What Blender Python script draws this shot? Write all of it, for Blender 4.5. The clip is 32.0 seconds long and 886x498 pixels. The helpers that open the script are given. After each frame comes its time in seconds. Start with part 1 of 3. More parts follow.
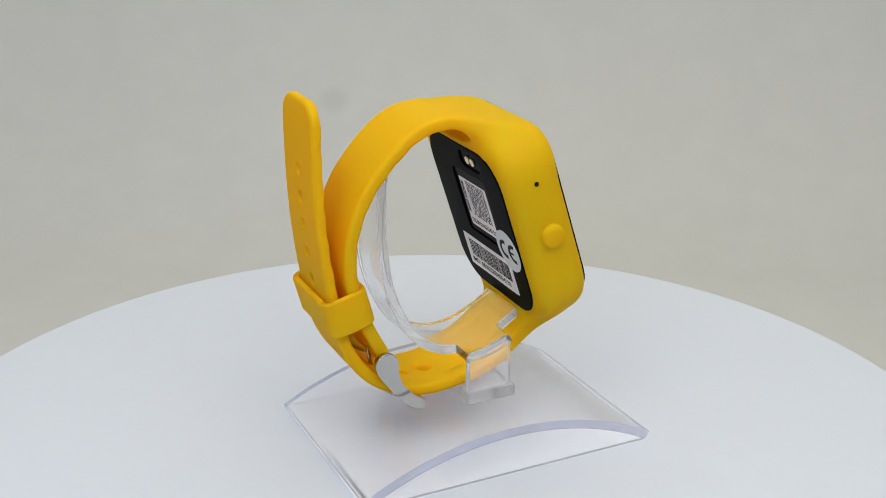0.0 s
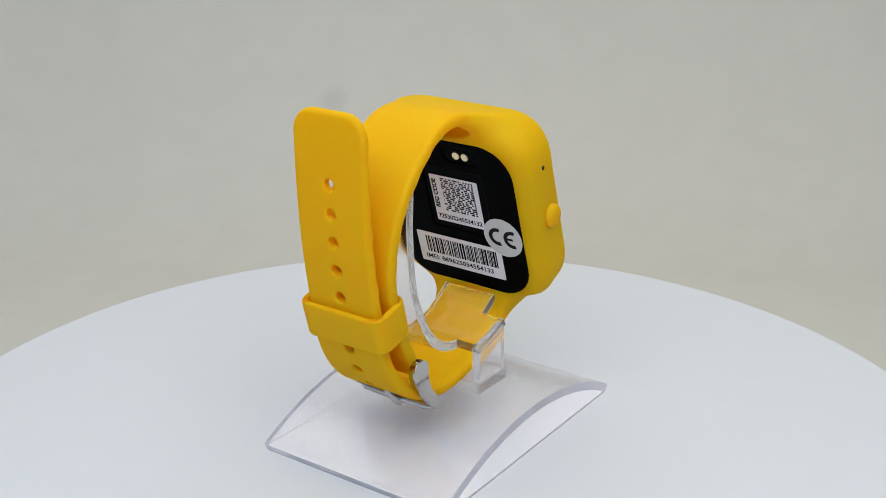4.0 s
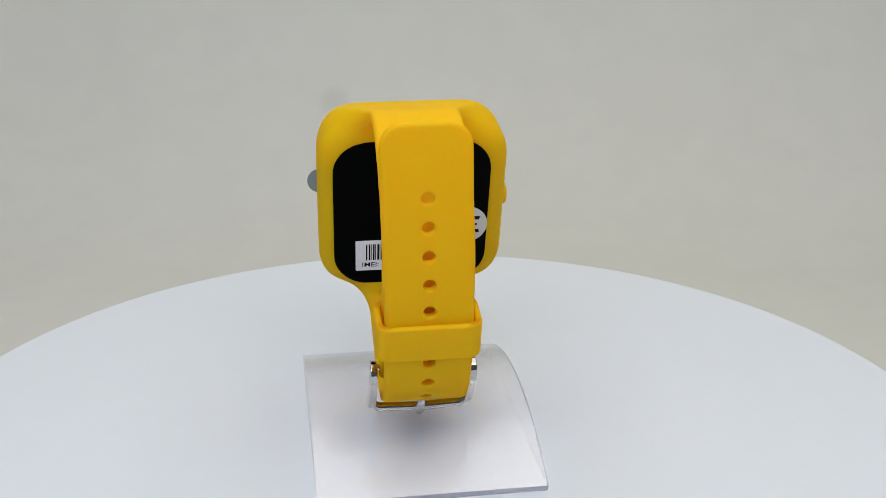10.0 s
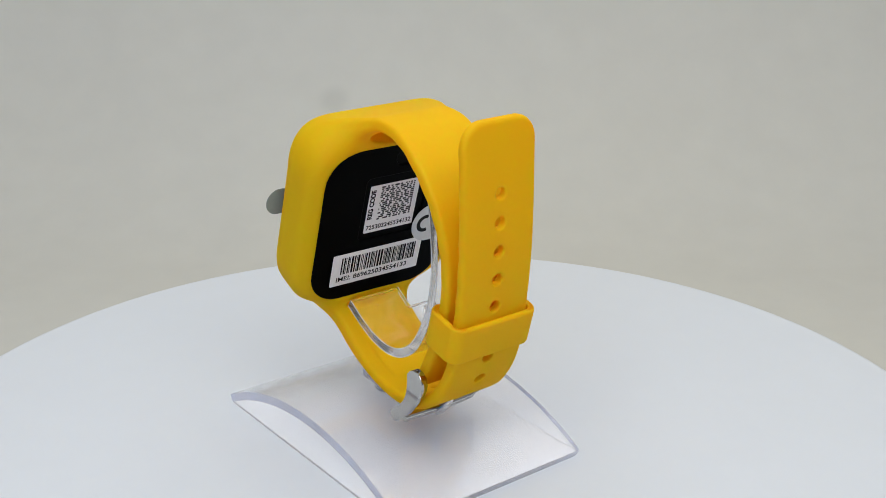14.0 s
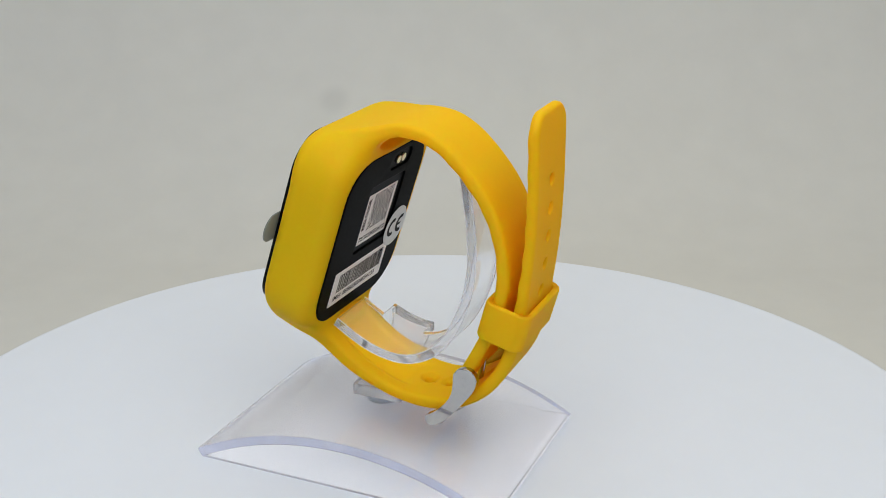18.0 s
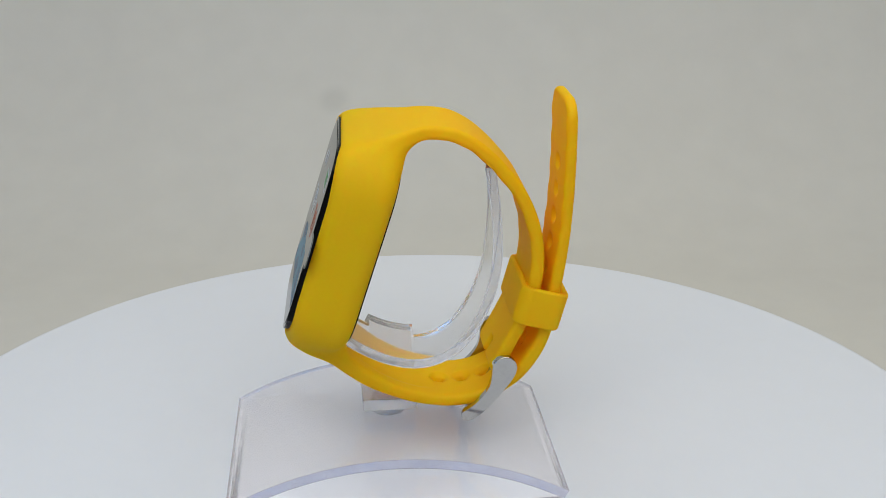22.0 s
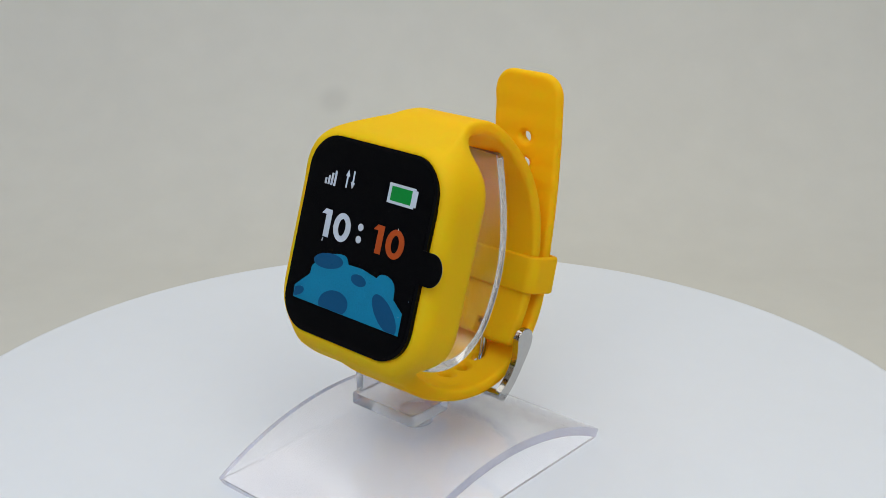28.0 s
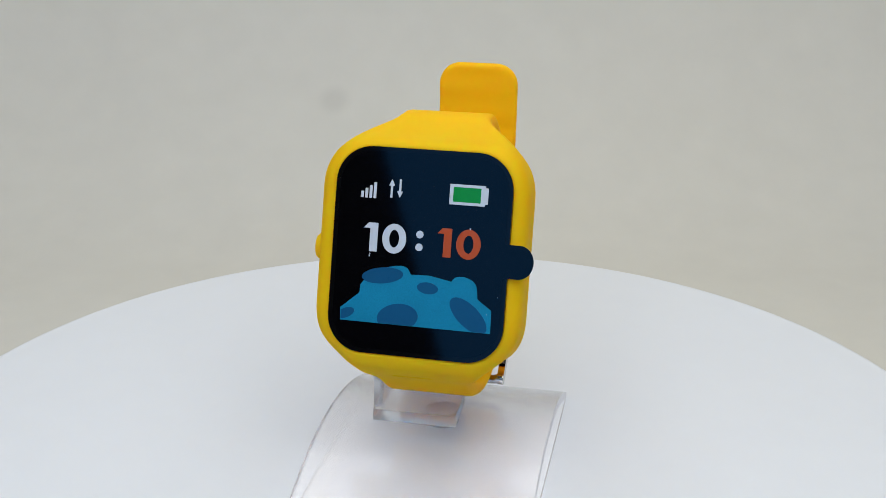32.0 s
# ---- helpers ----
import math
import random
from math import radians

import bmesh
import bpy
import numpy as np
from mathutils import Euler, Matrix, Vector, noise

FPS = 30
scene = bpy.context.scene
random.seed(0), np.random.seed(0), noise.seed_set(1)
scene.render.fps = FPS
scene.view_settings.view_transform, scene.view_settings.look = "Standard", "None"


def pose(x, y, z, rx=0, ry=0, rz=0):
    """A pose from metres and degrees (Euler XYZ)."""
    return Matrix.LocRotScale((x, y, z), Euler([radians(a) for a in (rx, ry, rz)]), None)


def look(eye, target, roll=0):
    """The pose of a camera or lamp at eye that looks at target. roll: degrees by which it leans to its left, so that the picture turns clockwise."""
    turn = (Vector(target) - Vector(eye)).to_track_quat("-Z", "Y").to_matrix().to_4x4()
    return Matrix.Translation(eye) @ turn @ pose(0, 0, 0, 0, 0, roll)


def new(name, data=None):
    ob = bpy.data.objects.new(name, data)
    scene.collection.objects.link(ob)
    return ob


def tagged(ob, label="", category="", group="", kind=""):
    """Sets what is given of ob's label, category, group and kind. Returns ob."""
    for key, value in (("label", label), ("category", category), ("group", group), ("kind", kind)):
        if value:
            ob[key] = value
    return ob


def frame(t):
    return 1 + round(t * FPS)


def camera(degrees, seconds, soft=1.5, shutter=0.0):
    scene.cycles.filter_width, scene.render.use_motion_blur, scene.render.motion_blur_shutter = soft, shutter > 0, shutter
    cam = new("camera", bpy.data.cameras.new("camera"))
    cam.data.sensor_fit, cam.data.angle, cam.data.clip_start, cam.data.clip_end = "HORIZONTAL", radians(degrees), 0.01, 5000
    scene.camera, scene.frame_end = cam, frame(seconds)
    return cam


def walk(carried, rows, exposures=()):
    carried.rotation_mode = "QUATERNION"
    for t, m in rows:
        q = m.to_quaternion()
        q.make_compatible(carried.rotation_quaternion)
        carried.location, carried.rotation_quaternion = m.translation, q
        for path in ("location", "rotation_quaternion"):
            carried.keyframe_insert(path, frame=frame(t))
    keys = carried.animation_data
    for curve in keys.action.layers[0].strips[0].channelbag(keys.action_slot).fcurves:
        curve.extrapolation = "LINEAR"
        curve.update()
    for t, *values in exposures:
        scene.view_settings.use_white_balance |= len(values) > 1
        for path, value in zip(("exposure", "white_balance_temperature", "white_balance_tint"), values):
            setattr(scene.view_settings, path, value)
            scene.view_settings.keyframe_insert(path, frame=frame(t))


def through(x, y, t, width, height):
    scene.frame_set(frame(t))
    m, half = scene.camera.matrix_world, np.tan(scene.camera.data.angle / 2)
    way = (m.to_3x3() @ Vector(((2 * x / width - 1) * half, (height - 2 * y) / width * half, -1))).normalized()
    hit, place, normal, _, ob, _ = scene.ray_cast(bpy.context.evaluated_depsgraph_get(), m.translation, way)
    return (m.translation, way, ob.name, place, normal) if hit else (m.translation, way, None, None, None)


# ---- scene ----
# One watch on a clear stand on a slowly turning white platform inside a photo light box.
RATE, OFFSET = 7.2555, -128.5            # degrees a second, and the watch's angle at 16 s
EYE = (0.0, -0.25, 0.13995)
AIM = (0.00875, 0.68765, -0.20776)       # the point that the lens looks at
cam = camera(40.06, 32.0, soft=0.85)
walk(cam, [(0.0, look(EYE, AIM, 0.10)), (32.0, look(EYE, AIM, 0.10))],
     exposures=[(0.0, 0.0), (19.5, 0.0), (21.0, -0.11), (22.0, -0.12), (24.0, -0.12), (25.5, -0.05), (28.0, 0.0), (29.0, 0.0), (29.5, 0.0), (30.0, 0.2), (31.0, 0.12), (32.0, 0.08)])

# ---- light: a white LED panel in the top of the light box and an added fill lamp in front ----
world = bpy.data.worlds.new("dim_room")
world.use_nodes = True
world.node_tree.nodes["Background"].inputs[0].default_value = (0.05, 0.07, 0.10, 1)
world.node_tree.nodes["Background"].inputs[1].default_value = 0.3
scene.world = world
scene.view_settings.exposure = 0.0


def led_panel(name, x, y, z, sx, sy, watts, target, colour):
    lamp = bpy.data.lights.new(name, "AREA")
    lamp.shape, lamp.size, lamp.size_y, lamp.energy, lamp.color = "RECTANGLE", sx, sy, watts, colour
    ob = new(name, lamp)
    ob.matrix_world = look((x, y, z), target)
    return ob


led_panel("led_panel_lamp", 0.03, -0.021, 0.548, 0.74, 0.76, 2.32, (0.03, -0.04, 0.0), (0.984, 0.984, 0.94))
# unseen fill lamp, added to brighten the sides that face the lens
led_panel("front_fill_lamp", 0.0, -0.43, 0.47, 0.70, 0.26, 2.55, (0.0, 0.0, 0.05), (0.984, 0.984, 0.94))

# ---- materials ----
MM = 0.001


def node_material(name):
    m = bpy.data.materials.new(name)
    m.use_nodes = True
    return m, m.node_tree, m.node_tree.nodes["Principled BSDF"]


def surface(name, colour, rough=0.5, metal=0.0, spread=0.06, scale=300.0, bump=0.0, bump_scale=2500.0, coat=0.0,
            sss=0.0, spec=0.5, rough_spread=0.06, through=None, share=0.0):
    """A surface whose colour and roughness drift at two scales, with a fine relief."""
    m, tree, b = node_material(name)
    n, link = tree.nodes, tree.links
    co = n.new("ShaderNodeTexCoord")
    big, fine = n.new("ShaderNodeTexNoise"), n.new("ShaderNodeTexNoise")
    big.inputs["Scale"].default_value, big.inputs["Detail"].default_value = scale * 0.15, 3
    fine.inputs["Scale"].default_value, fine.inputs["Detail"].default_value = scale * 4, 4
    for t in (big, fine):
        link.new(co.outputs["Object"], t.inputs["Vector"])
    add = n.new("ShaderNodeMath")
    add.operation = "ADD"
    link.new(big.outputs["Fac"], add.inputs[0])
    link.new(fine.outputs["Fac"], add.inputs[1])
    ramp = n.new("ShaderNodeMapRange")
    ramp.inputs[1].default_value, ramp.inputs[2].default_value = 0.6, 1.4
    ramp.inputs[3].default_value, ramp.inputs[4].default_value = 1 - spread, 1 + spread
    link.new(add.outputs[0], ramp.inputs[0])
    mul = n.new("ShaderNodeVectorMath")
    mul.operation = "SCALE"
    mul.inputs[0].default_value = colour[:3]
    link.new(ramp.outputs[0], mul.inputs["Scale"])
    link.new(mul.outputs[0], b.inputs["Base Color"])
    rr = n.new("ShaderNodeMapRange")
    rr.inputs[3].default_value, rr.inputs[4].default_value = max(0.0, rough - rough_spread), min(1.0, rough + rough_spread)
    link.new(fine.outputs["Fac"], rr.inputs[0])
    link.new(rr.outputs[0], b.inputs["Roughness"])
    b.inputs["Metallic"].default_value = metal
    b.inputs["Specular IOR Level"].default_value = spec
    b.inputs["Coat Weight"].default_value = coat
    if sss:
        b.inputs["Subsurface Weight"].default_value = sss
        b.inputs["Subsurface Radius"].default_value = (1.0, 0.25, 0.03)
        b.inputs["Subsurface Scale"].default_value = 0.0015
    if bump:
        tex = n.new("ShaderNodeTexNoise")
        tex.inputs["Scale"].default_value, tex.inputs["Detail"].default_value = bump_scale, 3
        link.new(co.outputs["Object"], tex.inputs["Vector"])
        bp = n.new("ShaderNodeBump")
        bp.inputs["Strength"].default_value, bp.inputs["Distance"].default_value = bump, 0.0002
        link.new(tex.outputs["Fac"], bp.inputs["Height"])
        link.new(bp.outputs["Normal"], b.inputs["Normal"])
    if through:                                      # soft rubber lets some light through
        glow, mix = n.new("ShaderNodeBsdfTranslucent"), n.new("ShaderNodeMixShader")
        glow.inputs["Color"].default_value = (*through, 1)
        mix.inputs[0].default_value = share
        link.new(b.outputs[0], mix.inputs[1])
        link.new(glow.outputs[0], mix.inputs[2])
        link.new(mix.outputs[0], n["Material Output"].inputs["Surface"])
    return m


def clear_plastic(name, tint, low, rough, milk, ior=1.49, scale=220):
    """Solid clear plastic with faint handling marks in its polish."""
    m, tree, b = node_material(name)
    n, link = tree.nodes, tree.links
    b.inputs["Base Color"].default_value = (*tint, 1)
    b.inputs["Transmission Weight"].default_value = 1.0 - milk
    b.inputs["IOR"].default_value = ior
    b.inputs["Specular IOR Level"].default_value = 0.32
    co, tex, rr = n.new("ShaderNodeTexCoord"), n.new("ShaderNodeTexNoise"), n.new("ShaderNodeMapRange")
    tex.inputs["Scale"].default_value, tex.inputs["Detail"].default_value = scale, 5
    link.new(co.outputs["Object"], tex.inputs["Vector"])
    rr.inputs[3].default_value, rr.inputs[4].default_value = low, rough
    link.new(tex.outputs["Fac"], rr.inputs[0])
    link.new(rr.outputs[0], b.inputs["Roughness"])
    return m


SILICONE = surface("yellow_silicone", (1.0, 0.67, 0.004), 0.6, spread=0.03, bump=0.05, sss=0.35, spec=0.2, through=(1.0, 0.43, 0.003), share=0.38)
GLASS_BLACK = surface("black_glass", (0.002, 0.002, 0.0025), 0.06, spread=0.1, rough_spread=0.02, spec=0.075)
FILM_BLACK = surface("black_film", (0.001, 0.001, 0.0015), 0.06, spread=0.1, rough_spread=0.02, spec=0.075)
FILM_GREY = surface("grey_film_back", (0.26, 0.30, 0.28), 0.45)
BLACK_PLASTIC = surface("black_plastic", (0.002, 0.002, 0.002), 0.45, spec=0.02)
PANEL_BLACK = surface("satin_black_panel", (0.002, 0.002, 0.002), 0.3, spec=0.025)
STEEL = surface("polished_steel", (0.50, 0.49, 0.47), 0.07, metal=1.0, rough_spread=0.04)
GOLD = surface("gilt_contact", (0.85, 0.72, 0.45), 0.3, metal=1.0)
PAPER = surface("white_sticker_paper", (0.90, 0.87, 0.84), 0.45)
FOIL = surface("pearly_foil", (0.64, 0.64, 0.62), 0.35, coat=0.3)
INK = surface("black_ink", (0.006, 0.006, 0.006), 0.6, spec=0.15)
PRINT_WHITE = surface("print_white", (0.47, 0.50, 0.55), 0.3, spec=0.2)
PRINT_RED = surface("print_orange_red", (0.38, 0.06, 0.012), 0.3, spec=0.12)
PRINT_GREEN = surface("print_green", (0.004, 0.20, 0.03), 0.3, spec=0.12)
PRINT_BLUE = surface("print_blue", (0.006, 0.165, 0.285), 0.3, spec=0.12, spread=0.16, scale=900)
PRINT_NAVY = surface("print_navy", (0.005, 0.062, 0.145), 0.3, spec=0.12)
FROSTED = surface("sawn_acrylic_edge", (0.70, 0.68, 0.74), 0.14, spread=0.14, scale=900, coat=0.6)
FROSTED.node_tree.nodes["Principled BSDF"].inputs["Alpha"].default_value = 0.6
FROSTED_END = surface("worn_acrylic_end", (0.70, 0.68, 0.74), 0.25, spread=0.10, scale=900)
FROSTED_END.node_tree.nodes["Principled BSDF"].inputs["Alpha"].default_value = 0.36
FROSTED_SHEET = surface("dull_sheet_edge", (0.62, 0.58, 0.58), 0.3, spread=0.10, scale=900)
FROSTED_SHEET.node_tree.nodes["Principled BSDF"].inputs["Alpha"].default_value = 0.6
FROSTED_RING = surface("polished_acrylic_edge", (0.74, 0.69, 0.66), 0.15, spread=0.08, scale=900)
FROSTED_RING.node_tree.nodes["Principled BSDF"].inputs["Alpha"].default_value = 0.22
# pale colour that stands in for the highlights on the ring's corners
GLINT = surface("acrylic_corner_glint", (0.80, 0.77, 0.76), 0.12, coat=0.5)
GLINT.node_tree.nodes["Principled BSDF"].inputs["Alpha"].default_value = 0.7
ACRYLIC = clear_plastic("clear_acrylic", (0.975, 0.962, 0.955), 0.04, 0.09, 0.01)
ACRYLIC_FOOT = clear_plastic("worn_clear_acrylic", (0.975, 0.955, 0.957), 0.12, 0.20, 0.04)
ACRYLIC_CAST = clear_plastic("cast_acrylic", (0.99, 0.975, 0.97), 0.06, 0.22, 0.12)
SAWN_END = surface("sawn_acrylic_end", (0.36, 0.31, 0.28), 0.5, spread=0.2, scale=900)
PLATFORM = surface("white_platform_plastic", (0.662, 0.684, 0.733), 0.42, spread=0.015, scale=30, bump=0.02)
FABRIC = surface("grey_white_fabric", (0.615, 0.60, 0.557), 0.9, spread=0.035, scale=14, bump=0.04, bump_scale=1500)


def smudge(material, place, size, strength):
    """A faint round smudge on a surface, at a place of its own space."""
    tree = material.node_tree
    n, link = tree.nodes, tree.links
    b = n["Principled BSDF"]
    was = b.inputs["Base Color"].links[0].from_socket
    co, far, fade, mul = n.new("ShaderNodeTexCoord"), n.new("ShaderNodeVectorMath"), n.new("ShaderNodeMapRange"), n.new("ShaderNodeVectorMath")
    far.operation, far.inputs[1].default_value = "DISTANCE", place
    link.new(co.outputs["Object"], far.inputs[0])
    fade.interpolation_type = "SMOOTHSTEP"
    fade.inputs[1].default_value, fade.inputs[2].default_value = size * 0.25, size
    fade.inputs[3].default_value, fade.inputs[4].default_value = 1 - strength, 1.0
    link.new(far.outputs["Value"], fade.inputs[0])
    mul.operation = "SCALE"
    link.new(was, mul.inputs[0])
    link.new(fade.outputs[0], mul.inputs["Scale"])
    link.new(mul.outputs[0], b.inputs["Base Color"])


smudge(FABRIC, (-0.0515, 0.3785, -0.0095), 0.011, 0.09)
FABRIC_SIDE = surface("grey_side_fabric", (0.36, 0.36, 0.35), 0.9, spread=0.03, scale=20, bump=0.1, bump_scale=1500)
FABRIC_DARK = surface("grey_fabric", (0.10, 0.10, 0.10), 0.95, spread=0.1, scale=20)
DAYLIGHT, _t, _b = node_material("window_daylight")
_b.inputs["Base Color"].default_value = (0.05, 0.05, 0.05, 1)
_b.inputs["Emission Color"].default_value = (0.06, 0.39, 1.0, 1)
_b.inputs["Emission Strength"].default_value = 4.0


# ---- mesh helpers, in millimetres ----
def link_mesh(name, me, material, parent=None, label="", smooth=False):
    me.materials.append(material)
    if smooth:
        for p in me.polygons:
            p.use_smooth = True
    ob = new(name, me)
    ob.parent = parent
    return tagged(ob, label) if label else ob


def soften(me, angle=50.0):
    """Normals weighted by face area: wide faces stay flat and narrow bevels take the turn."""
    limit = math.cos(radians(angle))
    count = len(me.polygons)
    nor, area = np.zeros(count * 3), np.zeros(count)
    me.polygons.foreach_get("normal", nor)
    me.polygons.foreach_get("area", area)
    nor = nor.reshape(-1, 3)
    round_vert = {}
    for p in me.polygons:
        for v in p.vertices:
            round_vert.setdefault(v, []).append(p.index)
    out = []
    for p in me.polygons:
        for v in p.vertices:
            fs = [q for q in round_vert[v] if nor[q] @ nor[p.index] > limit]
            n = (nor[fs] * area[fs][:, None]).sum(0)
            out.append(tuple(n / max(np.linalg.norm(n), 1e-12)))
    for p in me.polygons:
        p.use_smooth = True
    me.normals_split_custom_set(out)


def part(name, bm, material, parent, label="", smooth=False, m=None):
    """Links a bmesh in millimetres as one mesh object under a thing or a part."""
    if m is not None:
        bm.transform(m)
    bmesh.ops.scale(bm, vec=(MM, MM, MM), verts=bm.verts)
    bmesh.ops.recalc_face_normals(bm, faces=bm.faces)
    me = bpy.data.meshes.new(name)
    bm.to_mesh(me)
    bm.free()
    if smooth:
        soften(me)
    return link_mesh(name, me, material, parent, label, smooth)


def thing(name, label, category):
    ob = new(name)
    ob.empty_display_size = 0.01
    return tagged(ob, label, category)


def prism(outline, w0, w1, bevel=0.0, segments=2):
    """A plate with the given outline (x, v) from w0 to w1, its edges rounded."""
    bm = bmesh.new()
    low = [bm.verts.new((x, v, w0)) for x, v in outline]
    top = [bm.verts.new((x, v, w1)) for x, v in outline]
    bm.faces.new(low[::-1])
    bm.faces.new(top)
    k = len(low)
    for i in range(k):
        bm.faces.new((low[i], low[(i + 1) % k], top[(i + 1) % k], top[i]))
    if bevel:
        edges = [e for e in bm.edges if abs(e.verts[0].co.z - e.verts[1].co.z) < 1e-6]
        bmesh.ops.bevel(bm, geom=edges, offset=bevel, segments=segments, affect="EDGES", profile=0.5)
    return bm


def round_rect(cx, cy, a, b, r, k=10):
    pts = []
    for sx, sy, start in ((1, 1, 0), (-1, 1, 90), (-1, -1, 180), (1, -1, 270)):
        for i in range(k + 1):
            ang = radians(start + 90 * i / k)
            pts.append((cx + sx * (a - r) + r * math.cos(ang), cy + sy * (b - r) + r * math.sin(ang)))
    return pts


def ellipse(cx, cy, a, b, turn=0.0, k=40):
    c, s = math.cos(radians(turn)), math.sin(radians(turn))
    ring = [(a * math.cos(2 * math.pi * i / k), b * math.sin(2 * math.pi * i / k)) for i in range(k)]
    return [(cx + x * c - y * s, cy + x * s + y * c) for x, y in ring]


def glide(points, k=12):
    """A smooth curve through a few control points (Catmull-Rom)."""
    p = np.array(points, float)
    p = np.vstack([2 * p[0] - p[1], p, 2 * p[-1] - p[-2]])
    out = []
    for i in range(1, len(p) - 2):
        for j in range(k):
            t = j / k
            a, b, c, d = p[i - 1], p[i], p[i + 1], p[i + 2]
            out.append(0.5 * (2 * b + (c - a) * t + (2 * a - 5 * b + 4 * c - d) * t * t + (3 * b - a - 3 * c + d) * t ** 3))
    return np.array(out + [p[-2]])


def ribbon(curve, half, x0, x1, bevel=0.0, segments=2):
    """A strip of even or changing half thickness along a curve in y, z, from x0 to x1."""
    d = np.gradient(curve, axis=0)
    d /= np.linalg.norm(d, axis=1)[:, None]
    nrm = np.stack([-d[:, 1], d[:, 0]], 1)
    h = np.broadcast_to(np.asarray(half, float), (len(curve),))[:, None]
    outline = np.vstack([curve + nrm * h, (curve - nrm * h)[::-1]])
    bm = prism([tuple(q) for q in outline], x0, x1, bevel, segments)
    # the plate's x, v, w become y, z, x
    bm.transform(Matrix(((0, 0, 1, 0), (1, 0, 0, 0), (0, 1, 0, 0), (0, 0, 0, 1))))
    return bm


def rod(points, radius, sides=12, caps=True):
    """A round rod through points in space."""
    bm = bmesh.new()
    pts = [Vector(p) for p in points]
    rings = []
    for i, p in enumerate(pts):
        t = (pts[min(i + 1, len(pts) - 1)] - pts[max(i - 1, 0)]).normalized()
        a = t.orthogonal().normalized() if i == 0 else (a - t * a.dot(t)).normalized()
        b = t.cross(a)
        r = radius[i] if isinstance(radius, (list, tuple)) else radius
        rings.append([bm.verts.new(p + r * (math.cos(2 * math.pi * k / sides) * a + math.sin(2 * math.pi * k / sides) * b)) for k in range(sides)])
    for r0, r1 in zip(rings, rings[1:]):
        for k in range(sides):
            bm.faces.new((r0[k], r0[(k + 1) % sides], r1[(k + 1) % sides], r1[k]))
    if caps:
        bm.faces.new(rings[0][::-1])
        bm.faces.new(rings[-1])
    return bm


def lathe(profile, sides=96):
    """A turned body from (radius, z) pairs."""
    bm = bmesh.new()
    rings = []
    for r, z in profile:
        if r < 1e-6:
            rings.append([bm.verts.new((0, 0, z))])
        else:
            rings.append([bm.verts.new((r * math.cos(2 * math.pi * k / sides), r * math.sin(2 * math.pi * k / sides), z)) for k in range(sides)])
    for r0, r1 in zip(rings, rings[1:]):
        for k in range(sides):
            q = [r0[k % len(r0)], r0[(k + 1) % len(r0)], r1[(k + 1) % len(r1)], r1[k % len(r1)]]
            u = list(dict.fromkeys(q))
            if len(u) > 2:
                bm.faces.new(u)
    return bm


